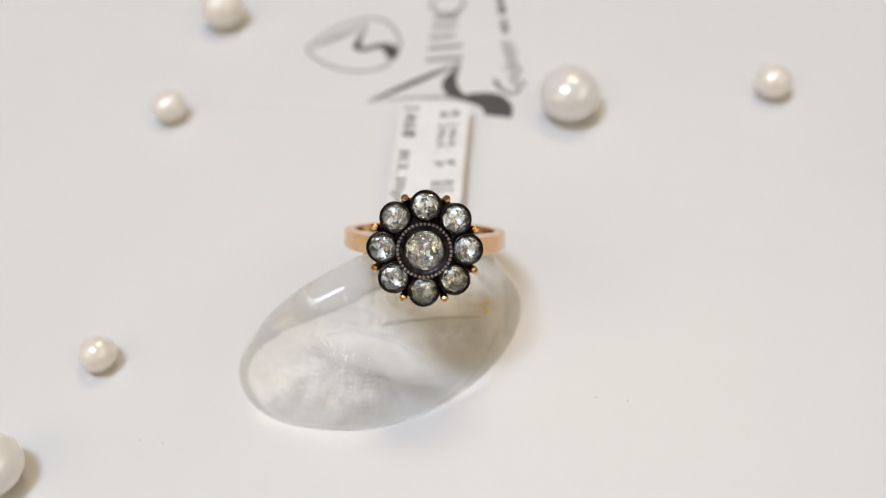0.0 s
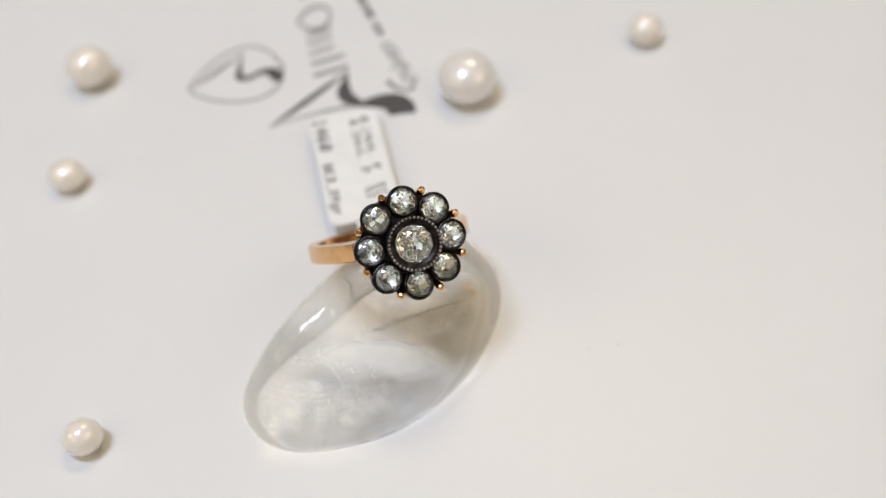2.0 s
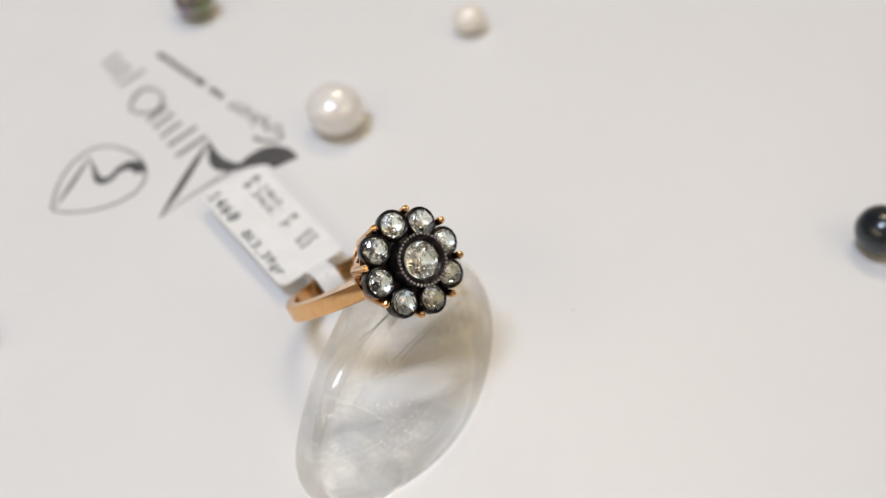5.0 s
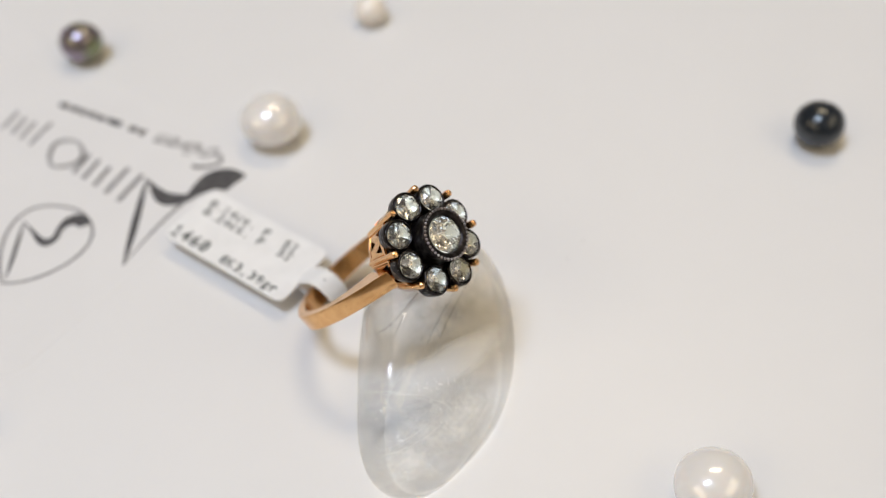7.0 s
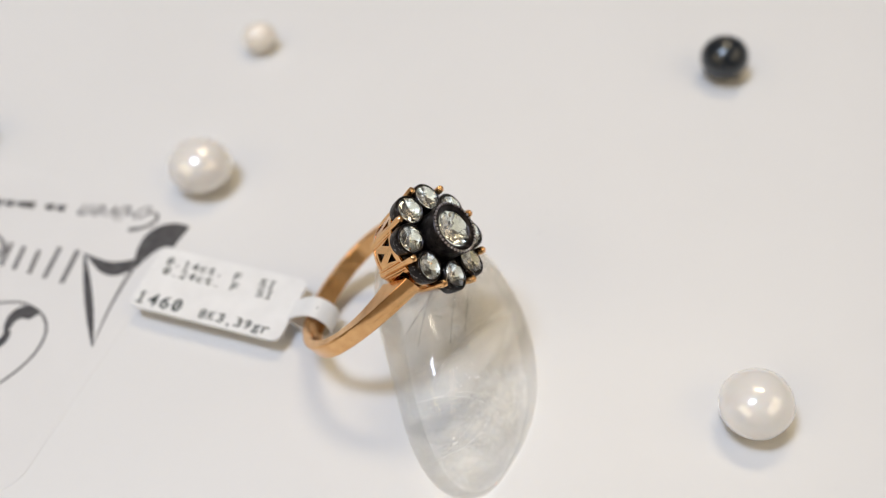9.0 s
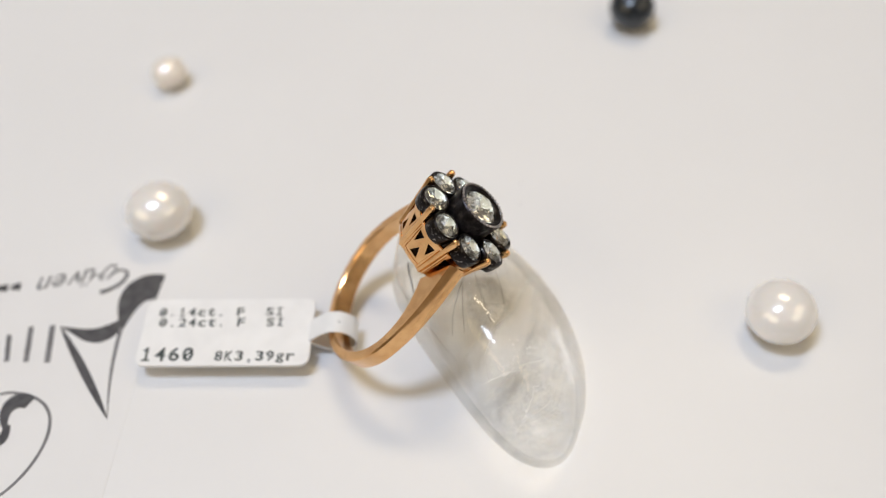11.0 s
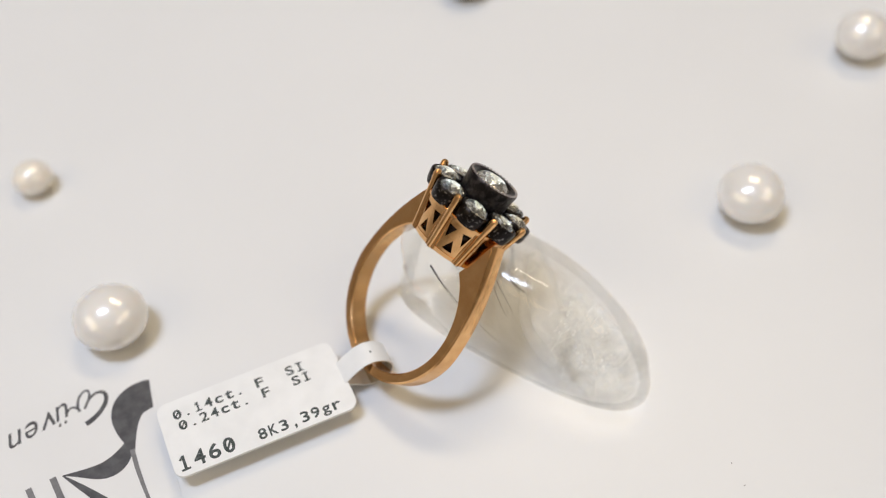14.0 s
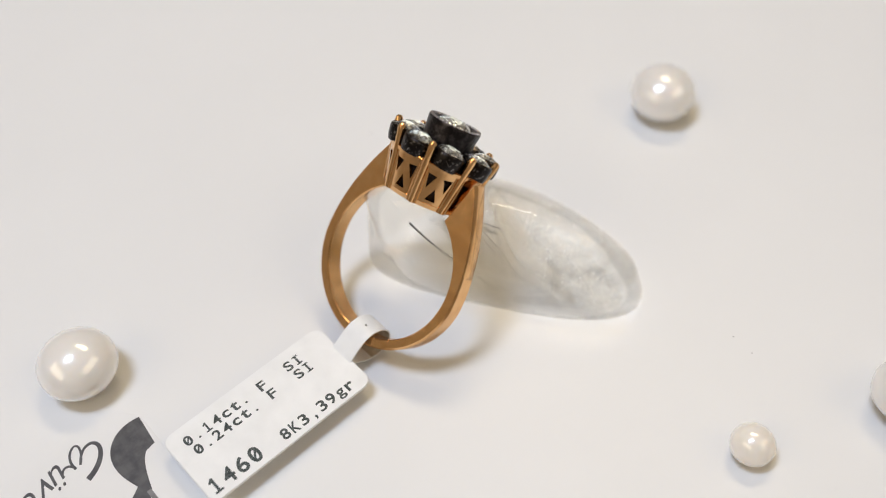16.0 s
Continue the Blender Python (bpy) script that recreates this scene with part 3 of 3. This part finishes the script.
# ---- the price tag on its paper loop ----
def build_tag():
    tag = thing("price_tag", mm_pose(-5.15, 28.6, 0), "white paper price tag looped round the ring, printed in black", "price tag")
    m = mm_pose(0, 0, 2.55, 0, 0, -90.6)  # reading runs from the far end to the loop
    part("label_panel", slab(rounded(-11.7, -5.35, 11.6, 5.6, 1.4), 0, 0.35, 0.06), PAPER, tag, at=m, smooth=False)
    lines = [("0.14ct. F  SI", -10.0, 2.7, 1.34, 1.4), ("0.24ct. F  SI", -9.7, 0.95, 1.34, 1.4), ("1460", -11.2, -4.6, 1.86, 2.15), ("8K3,39gr", -1.2, -4.6, 1.37, 1.55)]
    for text, x, y, pitch, h in lines:
        part("printed_text", matrix_print(text, pitch, h), PRINT, tag, smooth=False, at=m @ mm_pose(x, y, 0.352))
    # the loop: a strip bent round the band
    way = [(17.4, 2.85), (16.0, 4.0), (14.5, 4.85), (12.9, 4.8), (11.4, 3.7), (11.0, 2.2), (11.8, 0.9), (13.3, 0.35), (15.1, 0.9), (16.4, 1.9), (17.4, 2.55)]
    steps, half, thick = 60, 1.65, 0.16
    pts = [bezier_chain(way, k / steps) for k in range(steps + 1)]
    bm = bmesh.new()
    rows = []
    for k, p in enumerate(pts):
        d = (pts[min(k + 1, steps)] - pts[max(k - 1, 0)]).normalized()
        o = Vector((-d.y, d.x)) * thick / 2
        rows.append([bm.verts.new((s * half, p.x + e * o.x - 28.6, p.y + e * o.y)) for s, e in ((-1, 1), (1, 1), (1, -1), (-1, -1))])
    for a, b in zip(rows, rows[1:]):
        for i in range(4):
            bm.faces.new((a[i], a[(i + 1) % 4], b[(i + 1) % 4], b[i]))
    bm.faces.new(rows[0])
    bm.faces.new(rows[-1])
    part("loop_strip", bm, PAPER, tag, smooth=False)
    bm = bmesh.new()
    rows = []
    for k in range(8, 46):
        d = (pts[k + 1] - pts[k - 1]).normalized()
        o = Vector((-d.y, d.x))
        rows.append([bm.verts.new((s * (half - 0.08), pts[k].x + e * o.x - 28.6, pts[k].y + e * o.y)) for s, e in ((-1, 0.09), (1, 0.09), (1, 0.13), (-1, 0.13))])
    for a, b in zip(rows, rows[1:]):
        for i in range(4):
            bm.faces.new((a[i], a[(i + 1) % 4], b[(i + 1) % 4], b[i]))
    part("loop_lining", bm, GLUE, tag, "brownish adhesive lining", smooth=False)
    part("ink_dot", lathe([(0, 0), (0.16, 0), (0.16, 0.02), (0, 0.02)], 12, False), PRINT, tag, at=mm_pose(0.0, 13.2 - 28.6, 4.96))


def bezier_chain(pts, t):
    """A smooth curve through the points (Catmull-Rom)."""
    n = len(pts) - 1
    f = min(t * n, n - 1e-6)
    i = int(f)
    f -= i
    a, b, c, d = (Vector(pts[max(0, min(n, j))]) for j in (i - 1, i, i + 1, i + 2))
    return 0.5 * (2 * b + (c - a) * f + (2 * a - 5 * b + 4 * c - d) * f * f + (3 * b - a - 3 * c + d) * f ** 3)


build_tag()


# ---- the ring: x along the shoulders, z out of the flower, origin amid the claw tips ----
def ring_frame():
    n = Vector((0.085, -0.690, 0.719)).normalized()
    u = Vector((0.996, 0.054, -0.067))
    u = (u - n * u.dot(n)).normalized()
    a = n.cross(u)
    m = Matrix((u, a, n)).transposed().to_4x4()
    m.translation = Vector((-1.862, -4.764, 21.99)) * MM
    return m


def gem(girdle, crown, depth, sides, seed):
    """An old-cut stone: table, star and kite facets a little uneven, pavilion to a point; flat-shaded."""
    bm = bmesh.new()
    rng = random.Random(seed)

    def ring(r, z, n, turn=0.0, off=0.05):
        return [bm.verts.new(((r + rng.uniform(-off, off) * girdle) * math.cos(2 * math.pi * (i + turn) / n), (r + rng.uniform(-off, off) * girdle) * math.sin(2 * math.pi * (i + turn) / n),
                              z + rng.uniform(-off, off) * crown)) for i in range(n)]

    top = bm.verts.new((0, 0, crown))
    levels = [ring(girdle * 0.3, crown * 0.95, sides), ring(girdle * 0.58, crown * 0.76, sides, 0.5), ring(girdle * 0.82, crown * 0.42, sides), ring(girdle, 0.03, sides, 0.5, 0.0)]
    under, tip = ring(girdle, -0.05, sides, 0.5, 0.0), bm.verts.new((0, 0, -depth))
    for i in range(sides):
        j = (i + 1) % sides
        bm.faces.new((top, levels[0][i], levels[0][j]))
        for k, (a, b) in enumerate(zip(levels, levels[1:])):
            m = (i + 1) % sides if k % 2 else i
            bm.faces.new((a[i], b[m], a[j]))
            n = (m + 1) % sides
            bm.faces.new((b[m], b[n], a[j]))
        bm.faces.new((levels[3][i], levels[3][j], under[j], under[i]))
        bm.faces.new((under[i], under[j], tip))
    return bm


def band_mesh():
    """The hoop: an even band below that swells into flat-sided shoulders under the flower."""
    bm = bmesh.new()
    cz, inner, steps = -16.55, 9.4, 120
    rows = []
    for k in range(steps + 1):
        s = k / steps * 2 - 1
        phi = s * radians(149)
        rin = inner
        pin = Vector((rin * math.sin(phi), cz - rin * math.cos(phi)))
        q = abs(phi)
        if q < radians(85):
            t = 1.25 + 0.2 * (q / radians(85)) ** 2
            pout = Vector(((inner + t) * math.sin(phi), cz - (inner + t) * math.cos(phi)))
        else:
            f = (q - radians(85)) / radians(64)
            start = Vector(((inner + 1.45) * math.sin(radians(85)), cz - (inner + 1.45) * math.cos(radians(85))))
            p = bezier([(start.x, start.y, 0), (11.0, -12.0, 0), (9.0, -7.0, 0), (6.6, -2.8, 0)], f)
            pout = Vector((math.copysign(p.x, phi), p.y))
        half = 1.42 - 0.28 * min(1, q / radians(110))
        d = (pout - pin).normalized()
        c = 0.16
        ring = []
        for along, y in ((0, -half + c), (c, -half), (1, -half), (2, -half + c * 1.4), (2, half - c * 1.4), (1, half), (c, half), (0, half - c)):
            if along == 0:
                p = pin
            elif along == 1:
                p = pout - d * c * 1.4
            elif along == 2:
                p = pout
            else:
                p = pin + d * c
            ring.append(bm.verts.new((p.x - 0.26, y, p.y)))
        rows.append(ring)
    n = len(rows[0])
    for a, b in zip(rows, rows[1:]):
        for i in range(n):
            bm.faces.new((a[i], a[(i + 1) % n], b[(i + 1) % n], b[i]))
    bm.faces.new(rows[0])
    bm.faces.new(rows[-1])
    return bm


def around(r, z, degrees):
    return Vector((r * math.cos(radians(degrees)), r * math.sin(radians(degrees)), z))


def gallery_panel():
    """One eighth of the basket wall: a curved plate with three triangular piercings."""
    bm = bmesh.new()

    def loop(pts):
        vs = [bm.verts.new((x, y, 0)) for x, y in pts]
        return [bm.edges.new((a, b)) for a, b in zip(vs, vs[1:] + vs[:1])]

    rim = [(-22.5 + 4.5 * k, 0.0) for k in range(11)] + [(22.5 - 4.5 * k, 1.0) for k in range(11)]
    edges = loop(rim)
    edges += loop([(-7.2, 0.84), (0, 0.54), (7.2, 0.84)])
    edges += loop([(-15.0, 0.22), (-4.2, 0.25), (-11.8, 0.58)])
    edges += loop([(4.2, 0.25), (15.0, 0.22), (11.8, 0.58)])
    bmesh.ops.triangle_fill(bm, use_beauty=True, edges=edges, normal=(0, 0, 1))
    bmesh.ops.subdivide_edges(bm, edges=[e for e in bm.edges if abs(e.verts[0].co.x - e.verts[1].co.x) > 7], cuts=1)
    made = bmesh.ops.extrude_face_region(bm, geom=bm.faces[:])
    inner = {v for v in made["geom"] if isinstance(v, bmesh.types.BMVert)}
    for v in bm.verts:
        s = v.co.y
        r = 6.15 - 1.1 * s - (0.55 if v in inner else 0.0)
        v.co = around(r, -2.3 - 5.2 * s, v.co.x)
    return bm


def build_ring():
    ring = thing("flower_ring", ring_frame(), "rose gold ring with nine diamonds in blackened silver, against the pebble", "ring")
    band = part("band", band_mesh(), GOLD, ring, "polished rose gold band")
    # pierced gallery, one panel between each pair of claws
    panel = mesh_of("gallery_panel", gallery_panel(), GOLD)
    for k in range(8):
        share("gallery_panel", panel, ring, pose(0, 0, 0, 0, 0, 45 * k))
    part("gallery_rail", lathe([(4.5, -7.65), (5.0, -7.65), (5.2, -7.1), (4.7, -7.1)], 64), GOLD, ring)
    part("gallery_rail", lathe([(5.7, -2.75), (6.2, -2.8), (6.3, -2.4), (5.8, -2.35)], 64), GOLD, ring)
    for k in range(8):
        a = 45 * k + 22.5
        pts = [around(5.0 + 1.6 * f, -7.6 + 7.65 * f, a) for f in (0, 0.25, 0.5, 0.75, 0.93, 0.985, 1.01)]
        part("claw", rod(pts, [0.40, 0.42, 0.43, 0.44, 0.50, 0.42, 0.18], 12), GOLD, ring)
        for side in (-1, 1):
            pts = [around(5.0 + 1.05 * f, -7.6 + 5.1 * f, a + side * 5.2) for f in (0, 0.33, 0.66, 1)]
            part("claw_rib", rod(pts, [0.24, 0.24, 0.22, 0.14], 6), GOLD, ring)
    # blackened seat under the flower; its lower cup stands for shade in the basket
    part("seat_and_shade_cup", lathe([(0, -7.2), (4.35, -7.2), (5.35, -2.7), (6.0, -2.2), (5.0, -1.6), (3.4, -1.2), (0, -1.2)], 64, False), SILVER, ring, "blackened silver seat, its lower cup dark for the shade inside")
    # eight petals
    cup = mesh_of("petal_collet", lathe([(0, -1.9), (1.75, -1.9), (1.9, -1.3), (1.97, -0.35), (1.94, -0.08), (1.86, 0.05), (1.76, 0.09), (1.66, 0.03), (1.6, -0.1), (1.55, -0.4), (0.9, -1.05), (0, -1.2)], 40, False), RUBBED)
    # added reflector under the stone
    reflector_cup = mesh_of("reflector_cup", lathe([(0, -1.12), (0.92, -0.98), (1.42, -0.42), (1.42, -0.36), (0.85, -0.9), (0, -1.02)], 32, False), GEM_REFLECTOR)
    stone = mesh_of("diamond", gem(1.63, 0.6, 0.8, 8, 3), DIAMOND, False)
    for k in range(8):
        p = around(5.15, -0.45, 45 * k)
        at = mm_pose(p.x, p.y, p.z, 0, 0, 45 * k) @ pose(0, 0, 0, 0, 7, 17 * k)
        collet = share("petal_collet", cup, ring, at)
        if k == 0:
            tagged(collet, "rubbed blackened silver collet")
        share("reflector_cup", reflector_cup, collet, Matrix())
        share("diamond", stone, collet, Matrix()).visible_shadow = False
    # centre
    collar = part("centre_collet", lathe([(0, -2.0), (3.15, -2.0), (3.18, 0.4), (3.32, 1.6), (3.36, 2.0), (3.25, 2.16), (2.85, 2.12), (2.5, 2.02), (2.34, 1.85), (2.26, 1.3), (1.4, 0.2), (0, 0.0)], 64, False), SILVER, ring, "tall blackened silver collet with a beaded rim")
    bead = bmesh.new()
    bmesh.ops.create_uvsphere(bead, u_segments=8, v_segments=6, radius=0.19)
    bead = mesh_of("rim_bead", bead, WORN)
    for k in range(40):
        p = around(3.14, 2.17, 9 * k)
        share("rim_bead", bead, collar, mm_pose(p.x, p.y, p.z, 0, 0, 9 * k))
    share("reflector_cup", mesh_of("reflector_cup", lathe([(0, 0.06), (1.4, 0.28), (2.22, 1.35), (2.22, 1.45), (1.35, 0.4), (0, 0.18)], 40, False), GEM_REFLECTOR), collar, Matrix())
    share("diamond", mesh_of("diamond", gem(2.3, 0.8, 1.4, 10, 5), DIAMOND, False), collar, mm_pose(0, 0, 1.9)).visible_shadow = False


build_ring()

# ---- specks of dust ----
for k, (x, y) in enumerate(((19.6, -11.5), (23.7, -11.8), (-39.3, -20.0), (-36.2, -20.3))):
    bm = bmesh.new()
    bmesh.ops.create_icosphere(bm, subdivisions=1, radius=0.11)
    for v in bm.verts:
        v.co = Vector((v.co.x * 1.5, v.co.y * 0.8, v.co.z * 0.6 + 0.09))
    single("dust_speck", bm, DUST, mm_pose(x, y, 0, 0, 0, 50 * k), "tiny grey speck of dust on the turntable", "dust", "dust specks")


# ---- what moves: the turntable and all that lies on it turn together ----
def motions():
    for ob, m in moving:
        walk(ob, [(k / 2, pose(0, 0, 0, 0, 0, SPEED * k / 2) @ m) for k in range(33)])


motions()
